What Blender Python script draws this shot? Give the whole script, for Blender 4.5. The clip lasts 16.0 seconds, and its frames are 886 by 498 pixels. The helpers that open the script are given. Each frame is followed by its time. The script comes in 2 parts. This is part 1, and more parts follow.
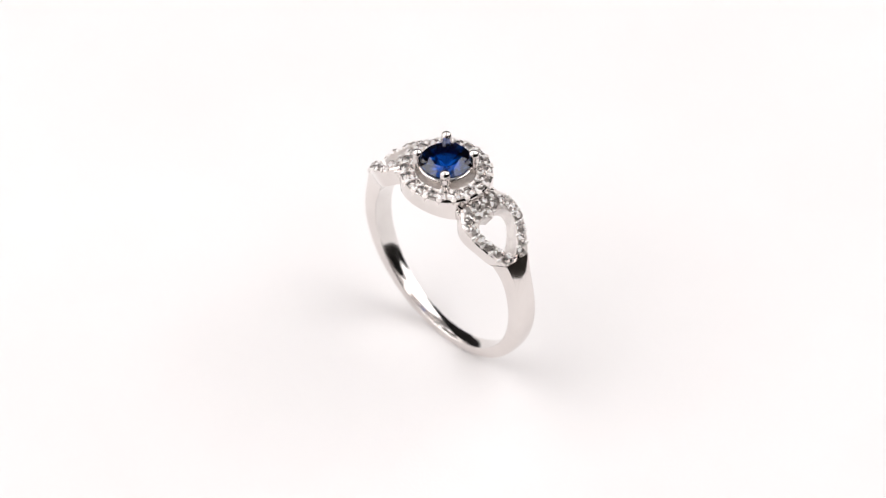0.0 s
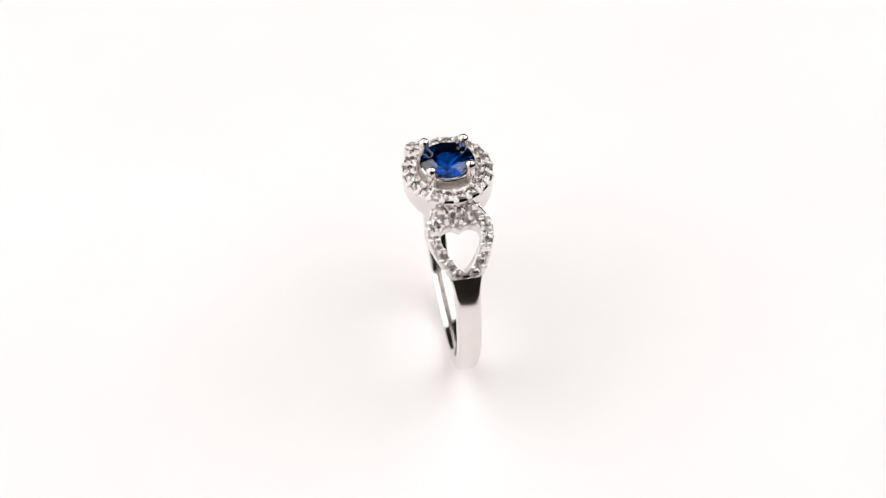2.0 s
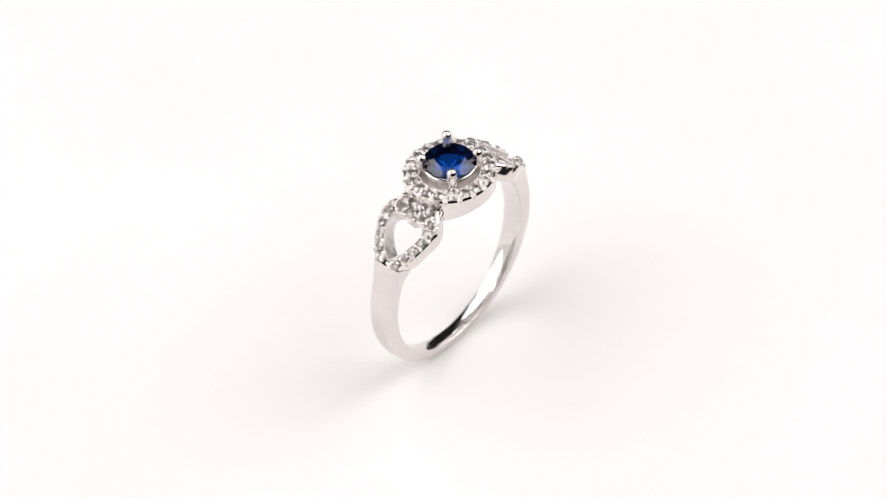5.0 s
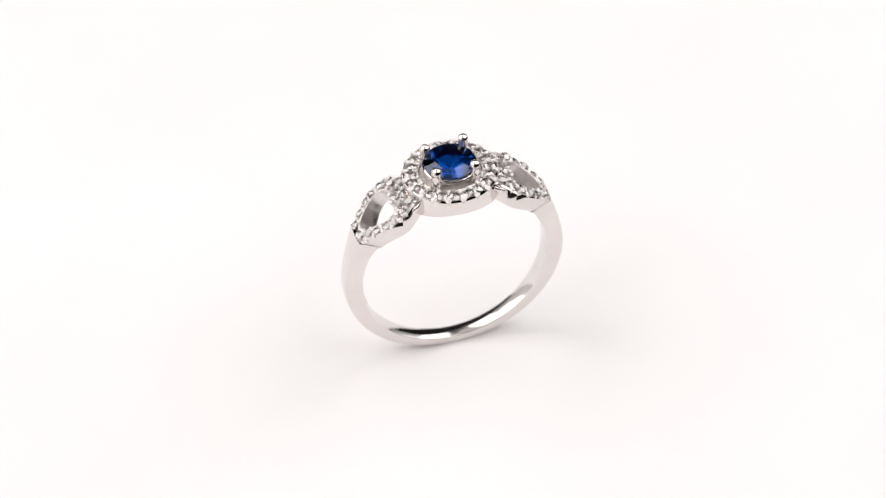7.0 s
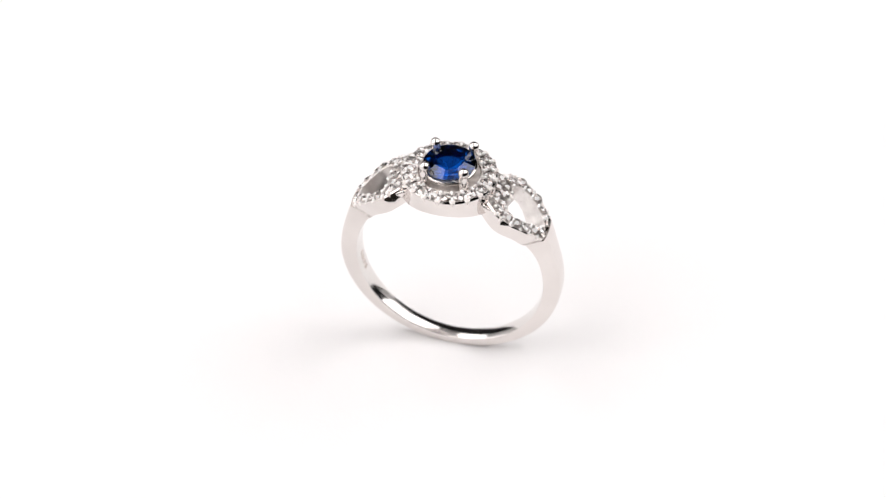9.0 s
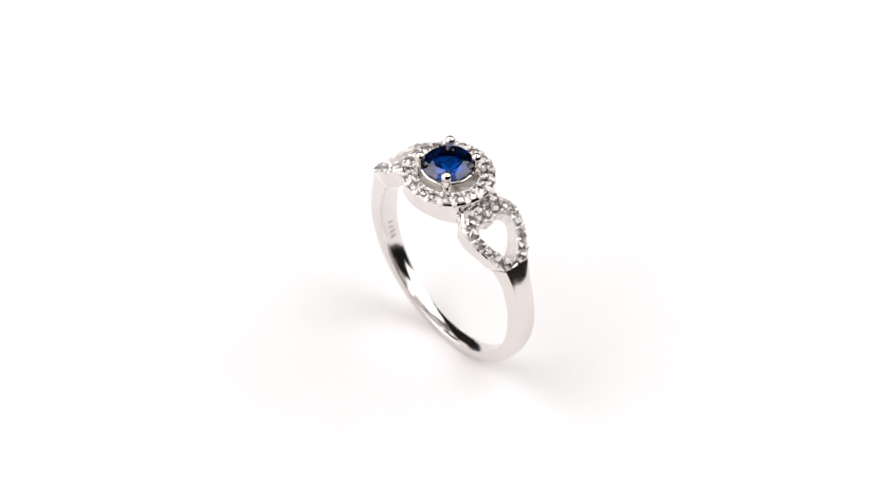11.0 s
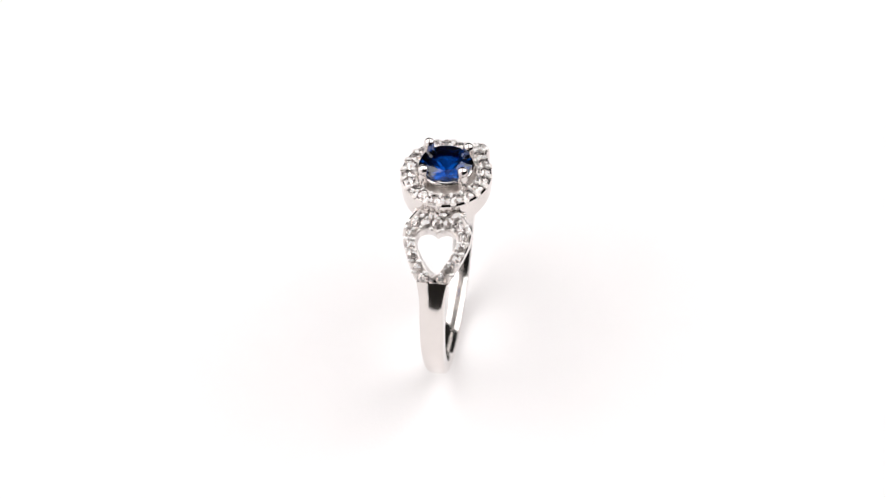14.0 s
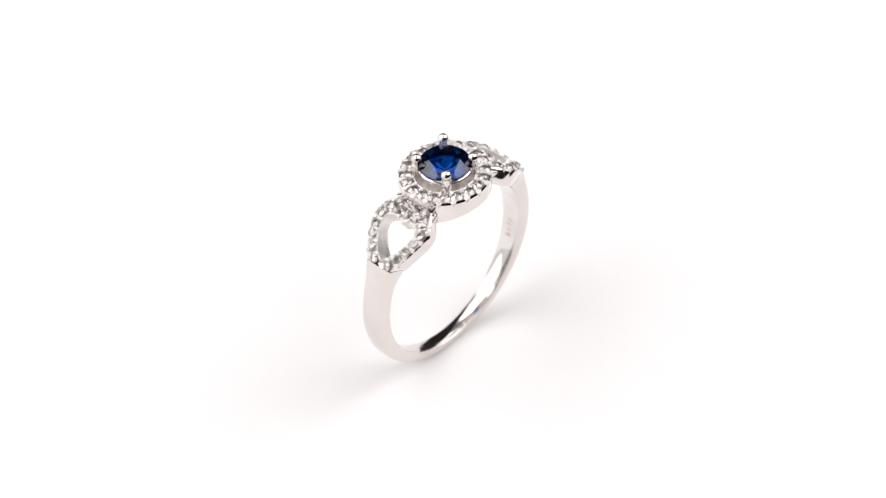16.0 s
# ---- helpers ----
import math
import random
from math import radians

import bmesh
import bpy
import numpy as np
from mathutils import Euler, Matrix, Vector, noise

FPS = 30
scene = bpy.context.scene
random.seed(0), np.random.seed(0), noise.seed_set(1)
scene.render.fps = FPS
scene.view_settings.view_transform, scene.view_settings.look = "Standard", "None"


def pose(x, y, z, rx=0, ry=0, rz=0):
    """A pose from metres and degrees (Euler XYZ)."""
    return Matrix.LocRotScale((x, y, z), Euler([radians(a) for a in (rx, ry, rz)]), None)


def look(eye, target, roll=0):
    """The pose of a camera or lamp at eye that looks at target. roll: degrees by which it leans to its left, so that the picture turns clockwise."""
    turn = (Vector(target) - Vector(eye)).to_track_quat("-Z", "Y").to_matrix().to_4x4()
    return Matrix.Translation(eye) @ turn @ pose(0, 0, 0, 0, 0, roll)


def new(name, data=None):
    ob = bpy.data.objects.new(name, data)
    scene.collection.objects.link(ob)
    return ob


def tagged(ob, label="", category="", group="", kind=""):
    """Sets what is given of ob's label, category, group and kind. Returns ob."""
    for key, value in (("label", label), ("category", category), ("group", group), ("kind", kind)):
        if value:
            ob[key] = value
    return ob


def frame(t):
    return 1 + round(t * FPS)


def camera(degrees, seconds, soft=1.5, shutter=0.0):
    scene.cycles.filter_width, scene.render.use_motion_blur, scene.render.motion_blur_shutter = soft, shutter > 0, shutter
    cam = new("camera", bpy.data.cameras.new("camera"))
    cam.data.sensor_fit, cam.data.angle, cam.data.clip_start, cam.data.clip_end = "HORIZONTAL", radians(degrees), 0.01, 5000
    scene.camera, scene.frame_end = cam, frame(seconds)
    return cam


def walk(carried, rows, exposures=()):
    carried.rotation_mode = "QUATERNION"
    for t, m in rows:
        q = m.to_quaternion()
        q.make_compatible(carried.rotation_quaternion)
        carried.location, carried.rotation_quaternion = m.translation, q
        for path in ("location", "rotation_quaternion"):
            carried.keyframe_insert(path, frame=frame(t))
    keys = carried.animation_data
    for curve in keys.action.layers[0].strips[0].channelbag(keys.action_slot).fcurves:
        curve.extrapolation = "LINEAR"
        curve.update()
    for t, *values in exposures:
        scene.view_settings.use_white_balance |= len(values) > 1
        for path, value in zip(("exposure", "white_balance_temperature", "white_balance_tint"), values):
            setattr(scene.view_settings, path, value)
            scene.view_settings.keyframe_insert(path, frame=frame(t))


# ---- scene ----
MM = 0.001
RING_Z = 9.94            # height of the ring's centre over the paper, mm

# ---- camera: stands still and looks down on the ring ----
cam = camera(17.50, 16.0, soft=1.2)
ELEV, DIST = radians(43.838), 260 * MM
AIM = Vector((-0.6039, 0, RING_Z + 1.4583)) * MM
EYE = AIM + Vector((0, -math.cos(ELEV), math.sin(ELEV))) * DIST
cam.data.dof.use_dof, cam.data.dof.focus_distance, cam.data.dof.aperture_fstop = True, 0.2505, 36.0
CAM_POSE = look(EYE, AIM, -1.176)
walk(cam, [(0.0, CAM_POSE), (16.0, CAM_POSE)],
     exposures=[(0.0, 0.045, 6580, 12.3), (7.8, 0.045, 6580, 12.3), (9.2, 0.13, 6515, 11.3), (16.0, 0.13, 6515, 11.3)])

# ---- world and lamps ----
world = bpy.data.worlds.new("world")
scene.world = world
world.use_nodes = True
world.node_tree.nodes["Background"].inputs[0].default_value = (0.9, 0.95, 1.0, 1)
world.node_tree.nodes["Background"].inputs[1].default_value = 0.012


def softbox(name, at, aim, sx, sy, radiance, color=(1, 1, 1)):
    data = bpy.data.lights.new(name, "AREA")
    data.shape, data.size, data.size_y = "RECTANGLE", sx, sy
    data.energy, data.color = radiance * math.pi * sx * sy, color
    ob = new(name, data)
    ob.matrix_world = look(at, aim)
    return ob


softbox("lamp_top_left", (-0.26, 0.01, 0.44), (0, 0, 0.0), 0.72, 0.30, 2.0)
softbox("lamp_top_right", (0.26, 0.01, 0.44), (0, 0, 0.0), 0.72, 0.30, 2.0)
softbox("lamp_left", (-0.38, -0.08, 0.20), (0, 0, 0.02), 0.62, 0.34, 1.42, (1, 1, 1))
softbox("lamp_right", (0.38, 0.07, 0.24), (0, 0, 0.02), 0.36, 0.26, 2.12, (1, 1, 1))

# ---- materials ----


def material(name):
    m = bpy.data.materials.new(name)
    m.use_nodes = True
    return m, m.node_tree, m.node_tree.nodes["Principled BSDF"]


def textured(name, a, b, scale, rough, metallic=0.0, bump=0.0, bump_scale=0.0, rough2=None, gloss=0.5):
    """Two tones mixed by noise, with fine relief; scale in 1/m."""
    m, nt, p = material(name)
    tc = nt.nodes.new("ShaderNodeTexCoord")
    no = nt.nodes.new("ShaderNodeTexNoise")
    no.inputs["Scale"].default_value, no.inputs["Detail"].default_value = scale, 5
    nt.links.new(tc.outputs["Object"], no.inputs["Vector"])
    ramp = nt.nodes.new("ShaderNodeValToRGB")
    ramp.color_ramp.elements[0].position, ramp.color_ramp.elements[1].position = 0.35, 0.65
    ramp.color_ramp.elements[0].color, ramp.color_ramp.elements[1].color = (*a, 1), (*b, 1)
    nt.links.new(no.outputs["Fac"], ramp.inputs["Fac"])
    nt.links.new(ramp.outputs["Color"], p.inputs["Base Color"])
    p.inputs["Roughness"].default_value, p.inputs["Metallic"].default_value = rough, metallic
    p.inputs["Specular IOR Level"].default_value = gloss
    if rough2 is not None:
        mr = nt.nodes.new("ShaderNodeMapRange")
        mr.inputs["From Min"].default_value, mr.inputs["From Max"].default_value = 0.3, 0.7
        mr.inputs["To Min"].default_value, mr.inputs["To Max"].default_value = rough, rough2
        nt.links.new(no.outputs["Fac"], mr.inputs["Value"])
        nt.links.new(mr.outputs["Result"], p.inputs["Roughness"])
    if bump:
        n2 = nt.nodes.new("ShaderNodeTexNoise")
        n2.inputs["Scale"].default_value, n2.inputs["Detail"].default_value = bump_scale, 3
        nt.links.new(tc.outputs["Object"], n2.inputs["Vector"])
        bp = nt.nodes.new("ShaderNodeBump")
        bp.inputs["Strength"].default_value, bp.inputs["Distance"].default_value = 1.0, bump
        nt.links.new(n2.outputs["Fac"], bp.inputs["Height"])
        nt.links.new(bp.outputs["Normal"], p.inputs["Normal"])
    return m


def gem(name, color, ior, mirrored=0.0, clear=1.0, rough=0.0):
    m, nt, p = material(name)
    p.inputs["Base Color"].default_value = (*color, 1)
    p.inputs["Roughness"].default_value = rough
    p.inputs["IOR"].default_value = ior
    p.inputs["Metallic"].default_value = mirrored
    p.inputs["Transmission Weight"].default_value = clear
    return m


SILVER = textured("polished_silver", (0.750, 0.704, 0.680), (0.795, 0.752, 0.728), 300, 0.06, 1.0, 0.000005, 1100, 0.12)
INSIDE = textured("worn_silver_inside", (0.74, 0.71, 0.69), (0.80, 0.775, 0.755), 400, 0.09, 1.0, 0.000003, 900, 0.16)
SATIN = textured("cast_silver", (0.76, 0.705, 0.67), (0.97, 0.93, 0.905), 1800, 0.50, 1.0, 0.00004, 2500, 0.75)
# added metal share and metal-backed facets stand in for the stones' inner reflections
STONE = gem("clear_stone", (0.995, 0.955, 0.938), 2.1, 0.14, 0.93)
MIRROR_BACK = gem("sparkle_mirror_back", (0.995, 0.955, 0.938), 1.5, 0.94, 0.0, 0.0)
BLUE = gem("blue_stone", (0.0004, 0.036, 0.215), 1.76)
HOLE = textured("brushed_silver_hole", (0.74, 0.70, 0.68), (0.86, 0.825, 0.80), 1500, 0.26, 1.0, 0.00001, 2500, 0.42)
BEAD = textured("bright_bead_silver", (0.94, 0.91, 0.895), (0.98, 0.955, 0.94), 900, 0.45, 1.0)
MARK = textured("engraved_mark", (0.64, 0.565, 0.525), (0.74, 0.66, 0.62), 4000, 0.45, 1.0)
PAPER = textured("white_paper", (0.88, 0.858, 0.854), (0.90, 0.879, 0.876), 40, 0.85, 0, 0.00001, 3000)
CLOTH = textured("white_cloth", (0.84, 0.83, 0.82), (0.88, 0.87, 0.86), 30, 0.9, 0, 0.0002, 400)
DARK = textured("dark_room_paint", (0.012, 0.011, 0.011), (0.018, 0.016, 0.016), 3, 0.9, gloss=0.03)
TABLE = textured("dark_table", (0.010, 0.009, 0.008), (0.018, 0.015, 0.013), 25, 0.95, 0, 0.0001, 300, gloss=0.03)


def mesh_of(name, verts, faces, mat, smooth=True):
    me = bpy.data.meshes.new(name)
    me.from_pydata([tuple(v) for v in verts], [], faces)
    me.materials.append(mat)
    bm = bmesh.new()
    bm.from_mesh(me)
    bmesh.ops.recalc_face_normals(bm, faces=bm.faces)
    bm.to_mesh(me)
    bm.free()
    for p in me.polygons:
        p.use_smooth = smooth
    me.update()
    return me


def sharpen(me, degrees):
    """Smooth shading with sharp edges past the angle."""
    bm = bmesh.new()
    bm.from_mesh(me)
    for e in bm.edges:
        if len(e.link_faces) == 2 and e.calc_face_angle(0) > radians(degrees):
            e.smooth = False
    bm.to_mesh(me)
    bm.free()


def part(name, me, parent, label="", m=None, kind=""):
    ob = new(name, me)
    ob.parent = parent
    if m is not None:
        ob.matrix_basis = m
    return tagged(ob, label, kind=kind)


# ---- the place: paper sheet on a dark table in an unseen photo booth, white cloth added at the sides and above as reflectors ----


def slab(name, x0, x1, y0, y1, z0, z1, mat, label, category):
    v = [(x, y, z) for z in (z0, z1) for y in (y0, y1) for x in (x0, x1)]
    f = [(0, 1, 3, 2), (4, 5, 7, 6), (0, 1, 5, 4), (2, 3, 7, 6), (0, 2, 6, 4), (1, 3, 7, 5)]
    ob = new(name, mesh_of(name, v, f, mat, False))
    return tagged(ob, label, category, kind="structure")


def front_edge(x):
    """Where the sheet ends in front; unseen outline shaped so the bare dark table reflects black in the shoulders."""
    if x > 0.049:
        return 0.055 + (x - 0.049) * 0.9
    if x > 0.012:
        return -0.055 + (x - 0.012) * 0.6
    if x < -0.020:
        return max(-0.46, -0.055 + (x + 0.020) * 2.6)
    return -0.055


def paper_sheet():
    """Thin paper lying flat on the table."""
    xs = [-0.42, -0.36, -0.30, -0.24, -0.18, -0.12, -0.08, -0.05, -0.020, 0.0, 0.012, 0.03, 0.0485, 0.0495, 0.12, 0.2, 0.3, 0.42]
    th, v, f = 0.0004, [], []
    for off in (0.0, th):
        for x in xs:
            col = [(y, 0.0) for y in np.linspace(front_edge(x), 0.44, 18)]
            n = len(col)
            v += [(x, y, z - off) for y, z in col]
    m = len(xs)
    for i in range(m - 1):
        for j in range(n - 1):
            a = i * n + j
            f.append((a, a + n, a + n + 1, a + 1))
            a += n * m
            f.append((a, a + 1, a + n + 1, a + n))
    ob = new("ground", mesh_of("ground", v, f, PAPER))
    return tagged(ob, "plain white matt paper sheet lying flat on the table", "paper", kind="structure")


paper_sheet()
slab("floor", -0.5, 0.5, -0.5, 0.5, -0.03, -0.0006, TABLE, "dark matt table top under the paper", "table")
slab("wall_left", -0.46, -0.44, -0.14, 0.44, 0.0, 0.40, CLOTH, "white cloth reflector panel out of view beside the lamps", "cloth")
# unseen reflector, added to put white into the inner band and left shoulder
front_panel = slab("reflector_front_left", -0.22, 0.22, -0.01, 0.01, 0.0, 0.40, CLOTH, "white cloth reflector panel out of view beside the lamps", "cloth")
front_panel.matrix_world = pose(-0.30, -0.31, 0.0, 0, 0, -51)
slab("wall_right", 0.44, 0.46, 0.16, 0.44, 0.0, 0.40, CLOTH, "white cloth reflector panel out of view beside the lamps", "cloth")
slab("wall_north", -0.5, 0.5, 0.50, 0.52, -0.03, 0.62, DARK, "dark matt wall of the photo booth", "wall")
slab("wall_south", -0.5, 0.5, -0.52, -0.50, -0.03, 0.62, DARK, "dark matt wall of the photo booth", "wall")
slab("wall_east", 0.50, 0.52, -0.52, 0.52, -0.03, 0.62, DARK, "dark matt wall of the photo booth", "wall")
slab("wall_west", -0.52, -0.50, -0.52, 0.52, -0.03, 0.62, DARK, "dark matt wall of the photo booth", "wall")
# unseen ceiling made white so the upward stones have something bright to reflect
slab("ceiling", -0.52, 0.52, -0.52, 0.52, 0.62, 0.64, CLOTH, "white cloth ceiling added as reflector over the ring, out of view", "ceiling")

# ---- the ring; its own space is in metres, x along the shanks, y along the finger, z up ----
ring = tagged(new("ring"), "polished silver ring with round blue stone and clear-stone halo", "ring")
ring.empty_display_size = 0.005
INNER = 8.75
A_END = 34.0


def ease(u):
    u = min(1.0, max(0.0, u))
    return u * u * (3 - 2 * u)


def outer_radius(a):
    """Outer radius of the band in mm; a: degrees up from the shank's side, folded to one half."""
    if a > A_END + 0.1:
        return 10.40
    if a > 0:
        return 10.25 + 0.55 * (max(0, a - 9) / (A_END - 9)) ** 2.2
    return 9.95 + 0.30 * (1 + math.sin(radians(a)))


def inner_radius(a):
    """Inner radius of the band; a little longer downwards than sideways."""
    if a > A_END + 1:
        return INNER + 0.1
    return INNER + 0.27 * min(0.0, math.sin(radians(a))) ** 2


def half_width(a):
    if a > 18:
        return 1.06 + 0.34 * ((min(a, A_END) - 18) / 16) ** 2
    return 0.70 + 0.36 * ease((a + 90) / 108)


def band_mesh():
    run = [A_END - (180 + 2 * A_END) * j / 220 for j in range(221)]     # from one shoulder, under, to the other
    run = [A_END + 3, A_END + 0.15] + run + [-180 - A_END - 0.15, -180 - A_END - 3]
    n = len(run) - 1
    v, f = [], []
    k = 0
    for a in run:
        fold = a if a > -90 else -180 - a
        ro, ri, w = outer_radius(fold), inner_radius(fold), half_width(fold)
        er, bv = 0.28 - 0.14 * ease((fold - 2) / 18), 0.10
        sec = []
        for cx, cy, rad, s0 in ((ro - er, w - er, er, 0), (ri + bv, w - bv, bv, 90),
                                (ri + bv, -w + bv, bv, 180), (ro - er, -w + er, er, 270)):
            for q in range(5):
                t = radians(s0 + 90 * q / 4)
                # radial direction first, then across
                sec.append((cx + rad * math.cos(t), cy + rad * math.sin(t)))
        crown = []
        for r, y in sec:
            lift = 0.11 * (1 - (y / w) ** 2) if r > (ro + ri) / 2 else 0
            crown.append((r + lift, y))
        # extra points across the outer and inner faces
        top = [(ro + 0.11 * (1 - (y / w) ** 2), y) for y in np.linspace(-(w - er), w - er, 7)[1:-1]]
        low = [(ri - 0.12 * (1 - (y / w) ** 2), y) for y in np.linspace(w - bv, -(w - bv), 7)[1:-1]]
        crown = crown[:10] + low + crown[10:] + top
        k = len(crown)
        c, s = math.cos(radians(a)), math.sin(radians(a))
        v += [(r * c * MM, y * MM, r * s * MM) for r, y in crown]
    for j in range(n):
        for i in range(k):
            b, d = j * k + i, j * k + (i + 1) % k
            f.append((b, d, d + k, b + k))
    f.append(tuple(range(k)))
    f.append(tuple(n * k + i for i in range(k)))
    me = mesh_of("band", v, f, SILVER)
    me.materials.append(INSIDE)
    for q in me.polygons:
        a = math.degrees(math.atan2(q.center.z, abs(q.center.x)))
        if math.hypot(q.center.x, q.center.z) < (inner_radius(a) + 0.03) * MM:
            q.material_index = 1
    sharpen(me, 60)
    return me


# heart plate: s runs up the slope from shoulder to head, w across
PLATE_R = 10.86


def curve_at(table, s):
    for (s0, a), (s1, b) in zip(table, table[1:]):
        if s <= s1:
            return a + (b - a) * ease((s - s0) / (s1 - s0)) * 0.5 + (b - a) * 0.5 * max(0, (s - s0) / (s1 - s0))
    return table[-1][1]


OUT_W = [(-0.5, 1.15), (0.0, 1.42), (1.15, 1.97), (2.45, 2.48), (3.6, 2.85), (4.3, 2.96), (5.0, 2.90), (5.5, 2.62), (6.0, 2.22), (6.75, 1.85)]
HOLE_W = [(0.55, 0.0), (1.0, 0.50), (1.6, 0.92), (2.4, 1.35), (3.2, 1.72), (3.9, 1.82), (4.3, 1.68), (4.62, 1.35), (4.75, 0.95)]


def plate_angle(s):
    return radians(43.84) + math.asin((-1.86 + 0.99 * s) / PLATE_R)


def on_plate(s, w, depth=0.0):
    """Point of the heart plate in mm; depth goes down from its top."""
    a = plate_angle(s)
    r = PLATE_R - 0.02 * w * w - depth - max(0.0, 0.12 - s)
    return Vector((r * math.cos(a), w, r * math.sin(a)))


def outward(s):
    a = plate_angle(s)
    return Vector((math.cos(a), 0, math.sin(a)))


def to_inner(p):
    """From a point of the plate straight in to the inside of the band."""
    k = (INNER + 0.03 + 0.28 * ease((math.degrees(math.atan2(p.z, p.x)) - 35) / 14)) / math.hypot(p.x, p.z)
    return Vector((p.x * k, p.y, p.z * k))


def heart_outline():
    out = [(s, curve_at(OUT_W, s)) for s in np.linspace(-0.25, 6.75, 32)]
    hole = [(s, curve_at(HOLE_W, s)) for s in np.linspace(0.55, 4.75, 24)]
    hole += [(4.72, 0.6), (4.58, 0.3), (4.40, 0.1), (4.34, 0.0)]
    return out, hole


def spread(line, n):
    """n points at even steps of length on a line."""
    pts = [Vector(p) for p in line]
    cum = [0.0]
    for a, b in zip(pts, pts[1:]):
        cum.append(cum[-1] + (b - a).length)
    res = []
    for t in np.linspace(0, cum[-1], n):
        i = min(len(pts) - 2, max(0, int(np.searchsorted(cum, t) - 1)))
        u = (t - cum[i]) / max(1e-9, cum[i + 1] - cum[i])
        res.append(pts[i].lerp(pts[i + 1], u))
    return res


def lobe(s):
    """1 at the widest part of the heart's upper lobes, 0 elsewhere."""
    return ease((s - 3.4) / 1.2) * ease((7.2 - s) / 1.0)


def heart_mesh():
    out, hole = heart_outline()
    out = [(-0.25, 0.0), (-0.25, 0.7)] + out + [(6.75, 0.8), (6.75, 0.0)]
    n = 44
    half_o, half_h = spread(out, n), spread(hole, n)
    for _ in range(6):
        half_o = [half_o[0]] + [(a + 2 * b + c) / 4 for a, b, c in zip(half_o, half_o[1:], half_o[2:])] + [half_o[-1]]
    for _ in range(2):
        half_h = [half_h[0]] + [(a + 2 * b + c) / 4 for a, b, c in zip(half_h, half_h[1:], half_h[2:])] + [half_h[-1]]
    half_o = [Vector((p.x, p.y * 1.025)) for p in half_o]
    lo = half_o + [Vector((p.x, -p.y)) for p in reversed(half_o[1:-1])]
    lh = half_h + [Vector((p.x, -p.y)) for p in reversed(half_h[1:-1])]
    m = len(lo)
    rows = []
    # rim, sunk channel, rim, then the walls down to the inner side
    top = [(0.0, 0.10), (0.08, 0.0), (0.18, 0.06), (0.5, 0.42), (0.82, 0.06), (0.92, 0.0), (1.0, 0.08)]
    for u, dep in top:
        rows.append([on_plate(*a.lerp(b, u), dep + 0.06) for a, b in zip(lo, lh)])
    rows.append([to_inner(on_plate(*(b + (b - a).normalized() * 0.0), 0.06)) for a, b in zip(lo, lh)])
    rows.append([to_inner(on_plate(*a.lerp(b, 0.04), 0.06)) for a, b in zip(lo, lh)])
    # the wall bulges below the rim round the lobes
    rows.append([on_plate(p.x, p.y * (1 + 0.035 * lobe(p.x)), 0.62 + 0.35 * lobe(p.x)) for p in lo])
    v = [p * MM for r in rows for p in r]
    f = []
    k = len(rows)
    for r in range(k):
        q = (r + 1) % k
        for i in range(m):
            j = (i + 1) % m
            f.append((r * m + i, r * m + j, q * m + j, q * m + i))
    me = mesh_of("heart_setting", v, f, SILVER)
    me.materials.append(SATIN)
    me.materials.append(HOLE)
    for q in me.polygons:
        if m <= q.index < 7 * m:
            q.material_index = 1 if q.index < 6 * m else 2
    sharpen(me, 35)
    return me


def round_gem(radius, table, crown, depth, sides, name, mat, mirrored=None, cushion=0.0):
    """A round or slightly squared brilliant: table, stars, kites and girdle halves above; long halves and kite mains to a point below."""
    v = []
    rings = [(table, crown, 0, 1), (table + (radius - table) * 0.46, crown * 0.60, 0.5, 1), (radius, 0.03 * radius, 0, 2),
             (radius, -0.03 * radius, 0, 2), (radius * 0.30, -depth * 0.73, 0, 1)]
    start = []
    for r, z, ph, mul in rings:
        start.append(len(v))
        for i in range(sides * mul):
            a = 2 * math.pi * (i / mul + ph) / sides
            v.append((r * math.cos(a) * MM, r * math.sin(a) * MM, z * MM))
    v.append((0, 0, -depth * MM))
    s, (t0, m0, g0, h0, l0) = sides, start
    f = [tuple(range(s))]
    for i in range(s):
        j, k = (i + 1) % s, (i - 1) % s
        ga, gb, gc = 2 * i, 2 * i + 1, (2 * i + 2) % (2 * s)
        f += [(t0 + i, t0 + j, m0 + i), (t0 + i, m0 + i, g0 + ga), (t0 + i, g0 + ga, m0 + k)]
        f += [(m0 + i, g0 + gb, g0 + ga), (m0 + i, g0 + gc, g0 + gb)]
        f += [(g0 + ga, g0 + gb, h0 + gb, h0 + ga), (g0 + gb, g0 + gc, h0 + gc, h0 + gb)]
        f += [(l0 + i, h0 + ga, h0 + gb), (l0 + j, h0 + gb, h0 + gc), (l0 + i, h0 + gb, l0 + j), (l0 + i, l0 + j, len(v) - 1)]
    if cushion:
        v = [(x * k, y * k, z) for x, y, z in v for k in (1 - cushion * math.cos(4 * math.atan2(y, x)),)]
    me = mesh_of(name, v, f, mat, False)
    # lower facets get the metal that imitates light returned from inside
    if mirrored:
        me.materials.append(mirrored)
        for q in me.polygons:
            q.material_index = 1 if q.center.z < -0.05 * radius * MM else 0
    return me


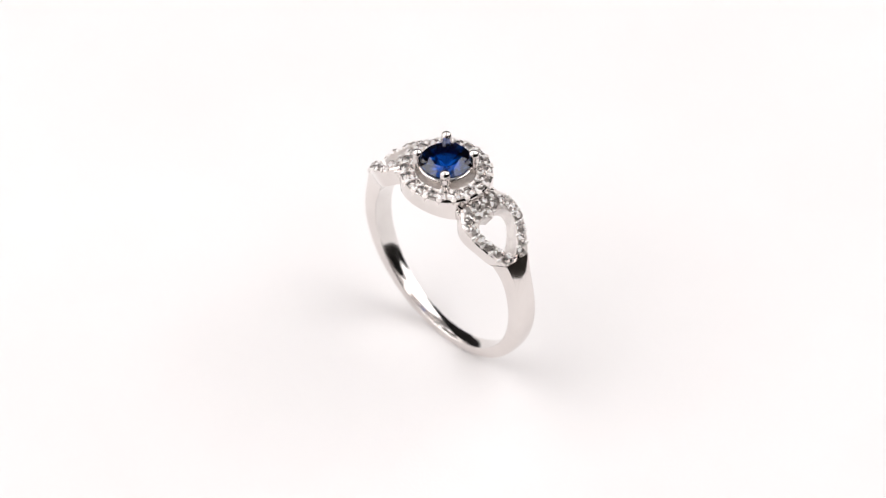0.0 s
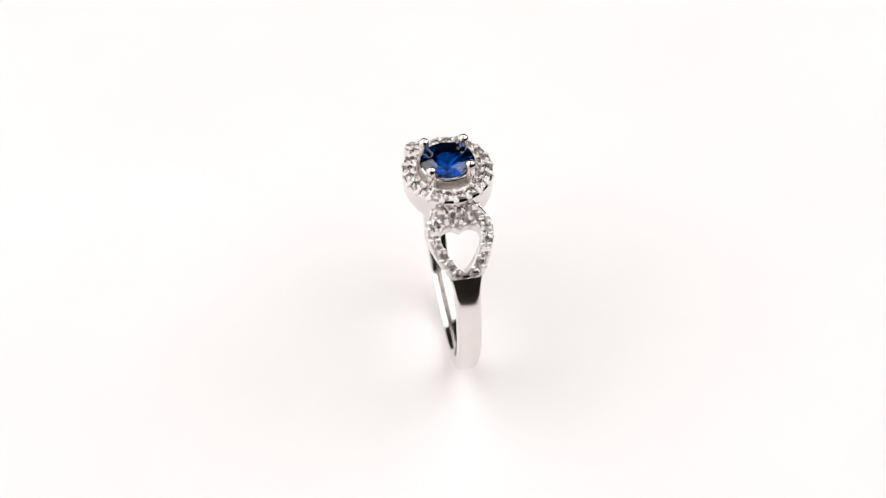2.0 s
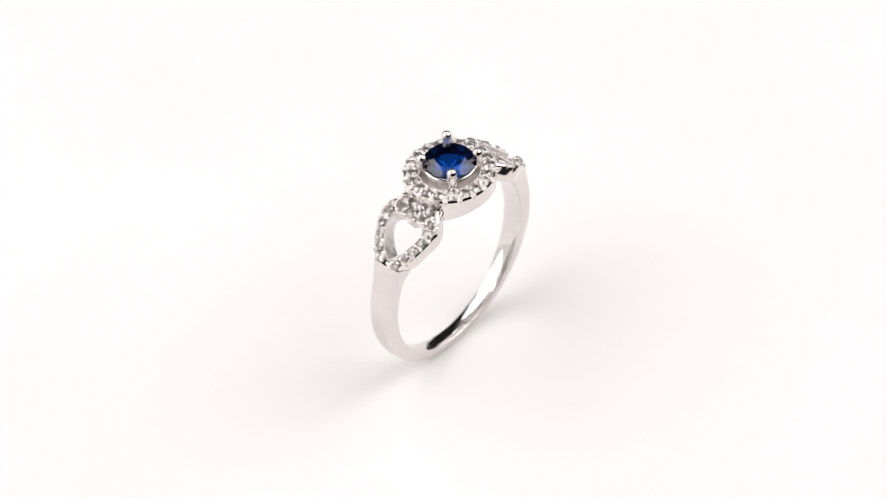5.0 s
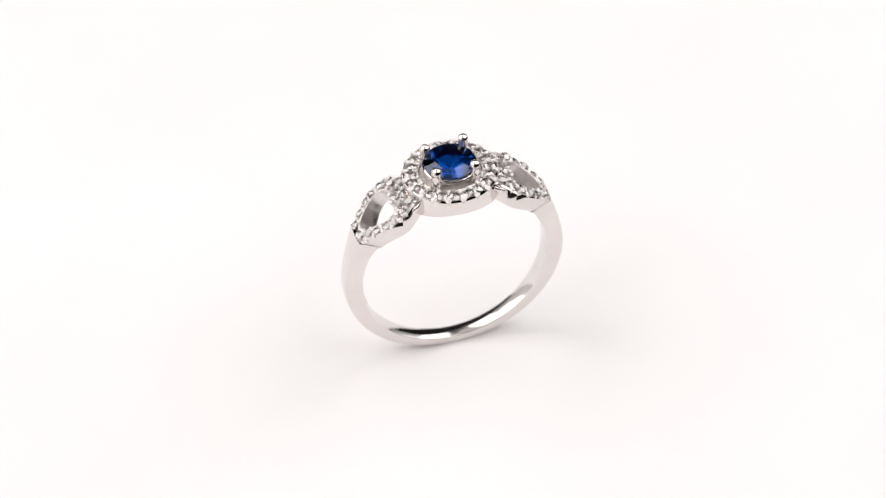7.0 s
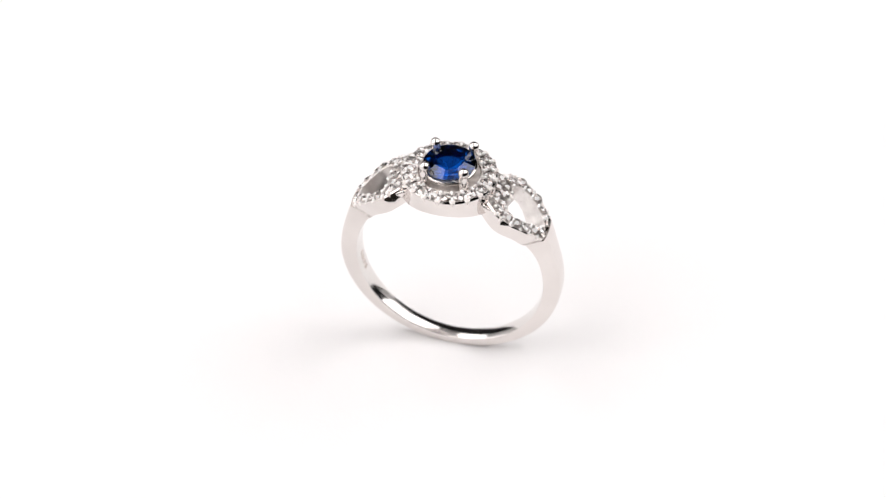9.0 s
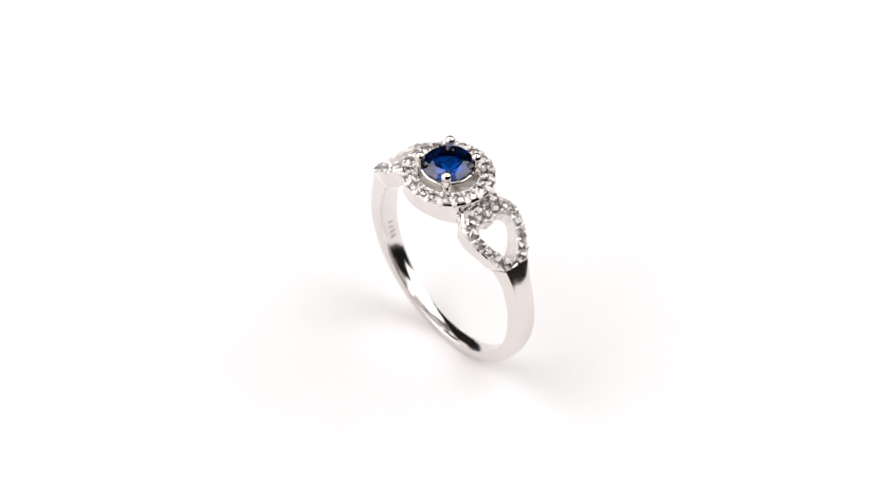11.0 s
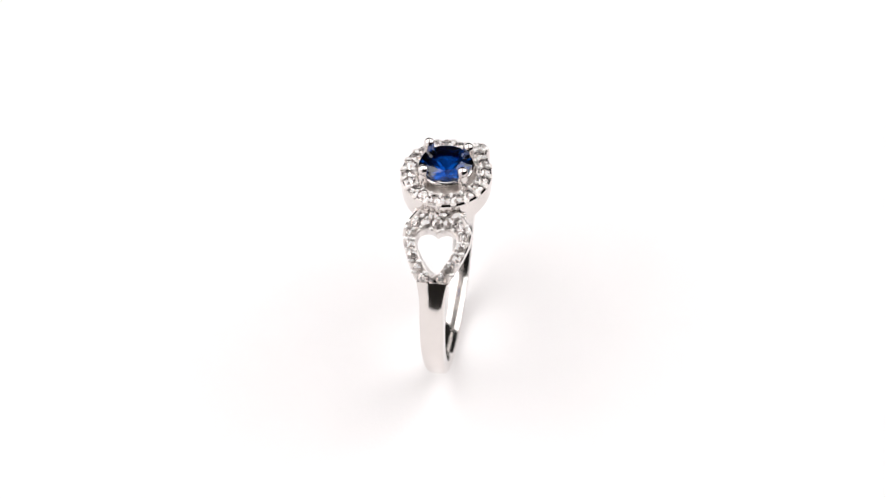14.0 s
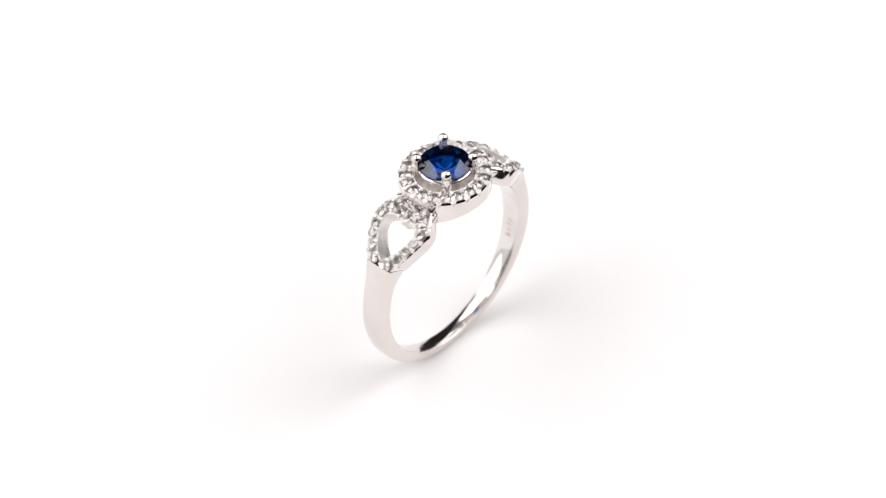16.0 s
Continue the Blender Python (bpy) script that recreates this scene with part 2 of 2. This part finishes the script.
def ball_into(v, f, at, r, squash=1.0, axis=Vector((0, 0, 1))):
    """Adds a small bead."""
    q = Vector((0, 0, 1)).rotation_difference(axis).to_matrix()
    base, rows, cols = len(v), 5, 8
    for i in range(rows + 1):
        th = math.pi * i / rows
        for j in range(cols):
            ph = 2 * math.pi * j / cols
            p = Vector((r * math.sin(th) * math.cos(ph), r * math.sin(th) * math.sin(ph), r * squash * math.cos(th)))
            v.append((Vector(at) + q @ p) * MM)
    for i in range(rows):
        for j in range(cols):
            k = (j + 1) % cols
            f.append((base + i * cols + j, base + i * cols + k, base + (i + 1) * cols + k, base + (i + 1) * cols + j))


def lathe(profile, n, low=None):
    """Turns a closed profile of (radius, height) round z; low(x, y) gives the height of points marked None."""
    v, f = [], []
    k = len(profile)
    for j in range(n):
        a = 2 * math.pi * j / n
        c, s = math.cos(a), math.sin(a)
        for r, z in profile:
            x, y = r * c, r * s
            v.append((x * MM, y * MM, (low(x, y) if z is None else z) * MM))
    for j in range(n):
        q = (j + 1) % n
        for i in range(k):
            b = (i + 1) % k
            f.append((j * k + i, j * k + b, q * k + b, q * k + i))
    return v, f


HALO_R, SEAT_Z = 3.98, 10.64


def finger(x, y):
    return math.sqrt(max(0.0, 8.92 ** 2 - x * x))


def head_mesh():
    prof = [(HALO_R - 0.09, SEAT_Z - 0.05), (HALO_R, SEAT_Z - 0.17), (HALO_R + 0.005, SEAT_Z - 0.29), (HALO_R + 0.02, SEAT_Z - 0.9), (HALO_R - 0.06, None),
            (1.2, None), (1.2, 10.46), (2.40, 10.50), (2.52, 10.54), (2.57, SEAT_Z - 0.04), (2.63, SEAT_Z + 0.02), (2.72, SEAT_Z - 0.02),
            (3.30, SEAT_Z - 0.42), (3.82, SEAT_Z - 0.04)]
    v, f = lathe(prof, 128, finger)
    me = mesh_of("head", v, f, SILVER)
    me.materials.append(SATIN)
    for q in me.polygons:
        if q.index % len(prof) in (6, 7, 10, 11, 12):
            q.material_index = 1
    sharpen(me, 40)
    return me


def collar_mesh():
    """Basket under the blue stone: a cone with a thin bright lip and a beaded ledge below it."""
    prof = [(2.30, 11.64), (2.43, 11.60), (2.46, 11.52), (2.40, 11.44), (2.18, 11.32), (1.92, 11.10), (1.72, 10.7), (1.66, 10.0),
            (1.50, 10.0), (1.56, 10.7), (1.74, 11.08), (2.02, 11.34), (2.22, 11.50)]
    v, f = lathe(prof, 72)
    for i in range(48):
        a = 2 * math.pi * i / 48
        ball_into(v, f, (2.27 * math.cos(a), 2.27 * math.sin(a), 11.30), 0.125)
    me = mesh_of("collar", v, f, SATIN)
    me.materials.append(SILVER)
    for q in me.polygons:
        if q.index < 72 * len(prof) and q.index % len(prof) in (0, 1, 2):
            q.material_index = 1
    sharpen(me, 40)
    return me


def prong_mesh(height):
    """Stout post that widens to its foot, with a rounded bead on top, in its own space at the foot."""
    prof = [(0.0, 0.0), (0.52, 0.0), (0.49, height * 0.4), (0.455, height - 0.62), (0.43, height - 0.42), (0.435, height - 0.30), (0.465, height - 0.18),
            (0.47, height - 0.04), (0.43, height + 0.13), (0.32, height + 0.27), (0.17, height + 0.36), (0.0, height + 0.39)]
    n, v, f = 24, [], []
    for r, z in prof:
        for j in range(n):
            a = 2 * math.pi * j / n
            v.append((r * math.cos(a) * MM, r * math.sin(a) * MM, z * MM))
    for i in range(len(prof) - 1):
        for j in range(n):
            q = (j + 1) % n
            f.append((i * n + j, i * n + q, (i + 1) * n + q, (i + 1) * n + j))
    return mesh_of("prong", v, f, SILVER)


def facing(normal):
    return Vector((0, 0, 1)).rotation_difference(normal).to_matrix().to_4x4()


def build_ring():
    rnd = random.Random(4)
    band = part("band", band_mesh(), ring, "plain polished silver band with rounded edges")
    # hallmark on the inner side, bars for the stamped characters
    for i in range(4):
        a = radians(-17 + 3.6 * i)
        v = [(x, y, z) for x in (-0.02, 0.02) for y in (-0.26, 0.26) for z in (-0.14, 0.14)]
        v = [Vector(p) * MM for p in v]
        f = [(0, 1, 3, 2), (4, 5, 7, 6), (0, 1, 5, 4), (2, 3, 7, 6), (0, 2, 6, 4), (1, 3, 7, 5)]
        me = bpy.data.meshes.get("stamp") or mesh_of("stamp", v, f, MARK, False)
        m = Matrix.Translation(Vector((8.635 * math.cos(a), 0, 8.635 * math.sin(a))) * MM) @ Matrix.Rotation(-a, 4, "Y")
        part("stamp", me, band, m=m)

    # a tiny casting pit on either side of the band
    v, f = [], []
    ball_into(v, f, (0, 0, 0), 0.07)
    pit = mesh_of("pit", v, f, MARK)
    for turn in (0, 180):
        a, c = radians(13), math.cos(radians(turn))
        r = outer_radius(13) + 0.01
        part("pit", pit, band, m=pose(c * r * math.cos(a) * MM, c * 0.4 * MM, r * math.sin(a) * MM))

    head = part("head", head_mesh(), ring, "round silver halo cup with scalloped rim", m=pose(0, 0, 0.38 * MM) @ Matrix.Diagonal((1.078, 1.01, 1, 1)))
    halo_gem = round_gem(0.55, 0.25, 0.20, 0.47, 8, "clear_stone", STONE, MIRROR_BACK)
    v, f = [], []
    ball_into(v, f, (0, 0, 0), 0.2)
    bead = mesh_of("bead", v, f, BEAD)
    n = 20
    for i in range(n):
        a = 2 * math.pi * (i + 0.5) / n
        m = pose(3.30 * math.cos(a) * MM, 3.30 * math.sin(a) * MM, (SEAT_Z + 0.02) * MM, rnd.uniform(-17, 17), rnd.uniform(-17, 17), rnd.uniform(0, 45))
        part("clear_stone", halo_gem, head, m=m)
        b = 2 * math.pi * i / n
        for rr, size, dz in ((3.74, 0.155, -0.01), (3.56, 0.17, 0.05), (3.02, 0.16, 0.05), (2.76, 0.18, 0.03)):
            part("bead", bead, head, m=pose(rr * math.cos(b) * MM, rr * math.sin(b) * MM, (SEAT_Z + dz) * MM) @ Matrix.Scale(size / 0.2, 4))
    # small claws over the rim
    cv = [(0, -0.24, 0.12), (0, 0.24, 0.12), (0, 0.03, -0.50), (0.09, -0.18, 0.06), (0.09, 0.18, 0.06), (0.04, 0.0, -0.44), (-0.2, -0.2, 0.16), (-0.2, 0.2, 0.16)]
    cf = [(3, 4, 5), (0, 3, 5, 2), (1, 4, 5, 2), (6, 7, 4, 3), (6, 3, 0), (7, 4, 1)]
    claw = mesh_of("claw", [Vector(p) * MM for p in cv], cf, SATIN, False)
    for i in range(n):
        b = 2 * math.pi * i / n
        m = Matrix.Rotation(b, 4, "Z") @ Matrix.Translation(Vector((HALO_R - 0.03, 0, SEAT_Z - 0.10)) * MM) @ Matrix.Scale(1.1, 4)
        part("claw", claw, head, m=m)

    part("collar", collar_mesh(), ring, "silver basket with beaded rim", m=pose(0, 0, 0.2 * MM))
    gem_ob = part("blue_stone", round_gem(2.35, 1.37, 0.42, 2.36, 8, "blue_stone", BLUE, cushion=0.012), ring, "round faceted deep blue stone")
    gem_ob.matrix_basis = pose(0, 0, 12.04 * MM)
    for sx, sy, top in ((1, 1, 12.82), (1, -1, 12.62), (-1, 1, 12.78), (-1, -1, 12.90)):
        me = prong_mesh(top - 10.1)
        p = part("prong", me, ring, "rounded silver prong")
        p.matrix_basis = pose(1.755 * sx * MM, 1.745 * sy * MM, 10.1 * MM)

    plate = heart_mesh()
    small = round_gem(0.50, 0.23, 0.18, 0.43, 8, "small_clear_stone", STONE, MIRROR_BACK)
    out, hole = heart_outline()
    for side in (0, 1):
        turn = Matrix.Rotation(math.pi * side, 4, "Z")
        heart = part("heart_setting", plate, ring, "open silver heart set with small clear stones", m=turn)
        spots = []
        for sgn in (1, -1):
            for s in (0.42, 1.38, 2.34, 3.30, 4.28):
                wo, wh = curve_at(OUT_W, s), curve_at(HOLE_W, max(0.55, s))
                spots.append((s, sgn * ((wo + wh) / 2 if s > 0.5 else 0.78)))
            spots += [(5.20, sgn * 1.96), (5.30, sgn * 0.98), (6.12, sgn * 0.50), (6.10, sgn * 1.46)]
        spots.append((5.24, 0.0))
        for s, w in spots:
            p, e = on_plate(s, w, 0.06), 0.05
            nrm = (on_plate(s + e, w) - on_plate(s - e, w)).cross(on_plate(s, w + e) - on_plate(s, w - e))
            nrm = nrm if nrm.z > 0 else -nrm
            nrm = (nrm.normalized() + Vector((rnd.uniform(-.45, .45), rnd.uniform(-.45, .45), 0))).normalized()
            m = Matrix.Translation(p * MM) @ facing(nrm) @ pose(0, 0, 0, 0, 0, rnd.uniform(0, 45))
            part("clear_stone", small, heart, m=m)
        for s in (0.90, 1.86, 2.82, 3.78):
            for sgn in (1, -1):
                wo, wh = curve_at(OUT_W, s), curve_at(HOLE_W, s)
                for w in (wo - 0.12, wo - 0.36, wh + 0.36, wh + 0.13):
                    part("bead", bead, heart, m=Matrix.Translation(on_plate(s, sgn * w, 0.09) * MM) @ Matrix.Scale(rnd.uniform(0.78, 0.95), 4))
        for s, w in ((5.72, 0.0), (5.74, 0.98), (5.74, -0.98), (5.66, 1.92), (5.66, -1.92), (4.78, 0.50), (4.78, -0.50), (4.86, 1.45), (4.86, -1.45),
                     (4.78, 2.70), (4.78, -2.70), (4.66, 2.05), (4.66, -2.05), (5.30, 2.55), (5.30, -2.55)):
            part("bead", bead, heart, m=Matrix.Translation(on_plate(s, w, 0.04) * MM) @ Matrix.Scale(rnd.uniform(0.8, 1.0), 4))
        for s in (0.90, 1.86, 2.82, 3.78, 4.78, 5.35):
            for sgn in (1, -1):
                wo = curve_at(OUT_W, s)
                p, up = on_plate(s, sgn * (wo - 0.05), 0.17), outward(s)
                y = Vector((0, sgn, 0))
                m = Matrix((y, up.cross(y), up)).transposed().to_4x4()
                m.translation = p * MM
                part("claw", claw, heart, m=m)


def build_flutes():
    """Fans of fine tapered ribs in the notches between head and hearts."""
    n = 8
    for sx in (1, -1):
        for sy in (1, -1):
            foot = Vector((sx * 3.96, sy * 2.14, 8.80))
            for i in range(4):
                tip = Vector((sx * (3.60 + 0.24 * i), sy * (2.14 + 0.04 * i), 9.80 - 0.09 * i))
                d = (tip - foot).normalized()
                side = d.orthogonal().normalized()
                other = d.cross(side)
                v, f = [], []
                for u, r in ((0.0, 0.03), (0.2, 0.11), (0.55, 0.17), (0.85, 0.18), (0.96, 0.13), (1.0, 0.04)):
                    c = foot.lerp(tip, u)
                    for j in range(n):
                        a = 2 * math.pi * j / n
                        v.append((c + (side * math.cos(a) + other * math.sin(a)) * r) * MM)
                for k in range(5):
                    for j in range(n):
                        q = (j + 1) % n
                        f.append((k * n + j, k * n + q, (k + 1) * n + q, (k + 1) * n + j))
                f += [tuple(range(n)), tuple(5 * n + j for j in range(n))]
                part("rib", mesh_of("rib", v, f, SILVER), ring)


build_ring()
build_flutes()


def motions():
    """The ring turns steadily on its stand, clockwise seen from above."""
    rows = []
    lean = Matrix.Rotation(radians(-0.406), 4, "Y")
    for i in range(33):
        t = i * 0.5
        turn = Matrix.Rotation(radians(-47.489 - 16.5823 * t), 4, "Z")
        rows.append((t, Matrix.Translation((0, 0, RING_Z * MM)) @ lean @ turn @ Matrix.Translation((-0.2336 * MM, 0.0608 * MM, 0))))
    walk(ring, rows)


motions()
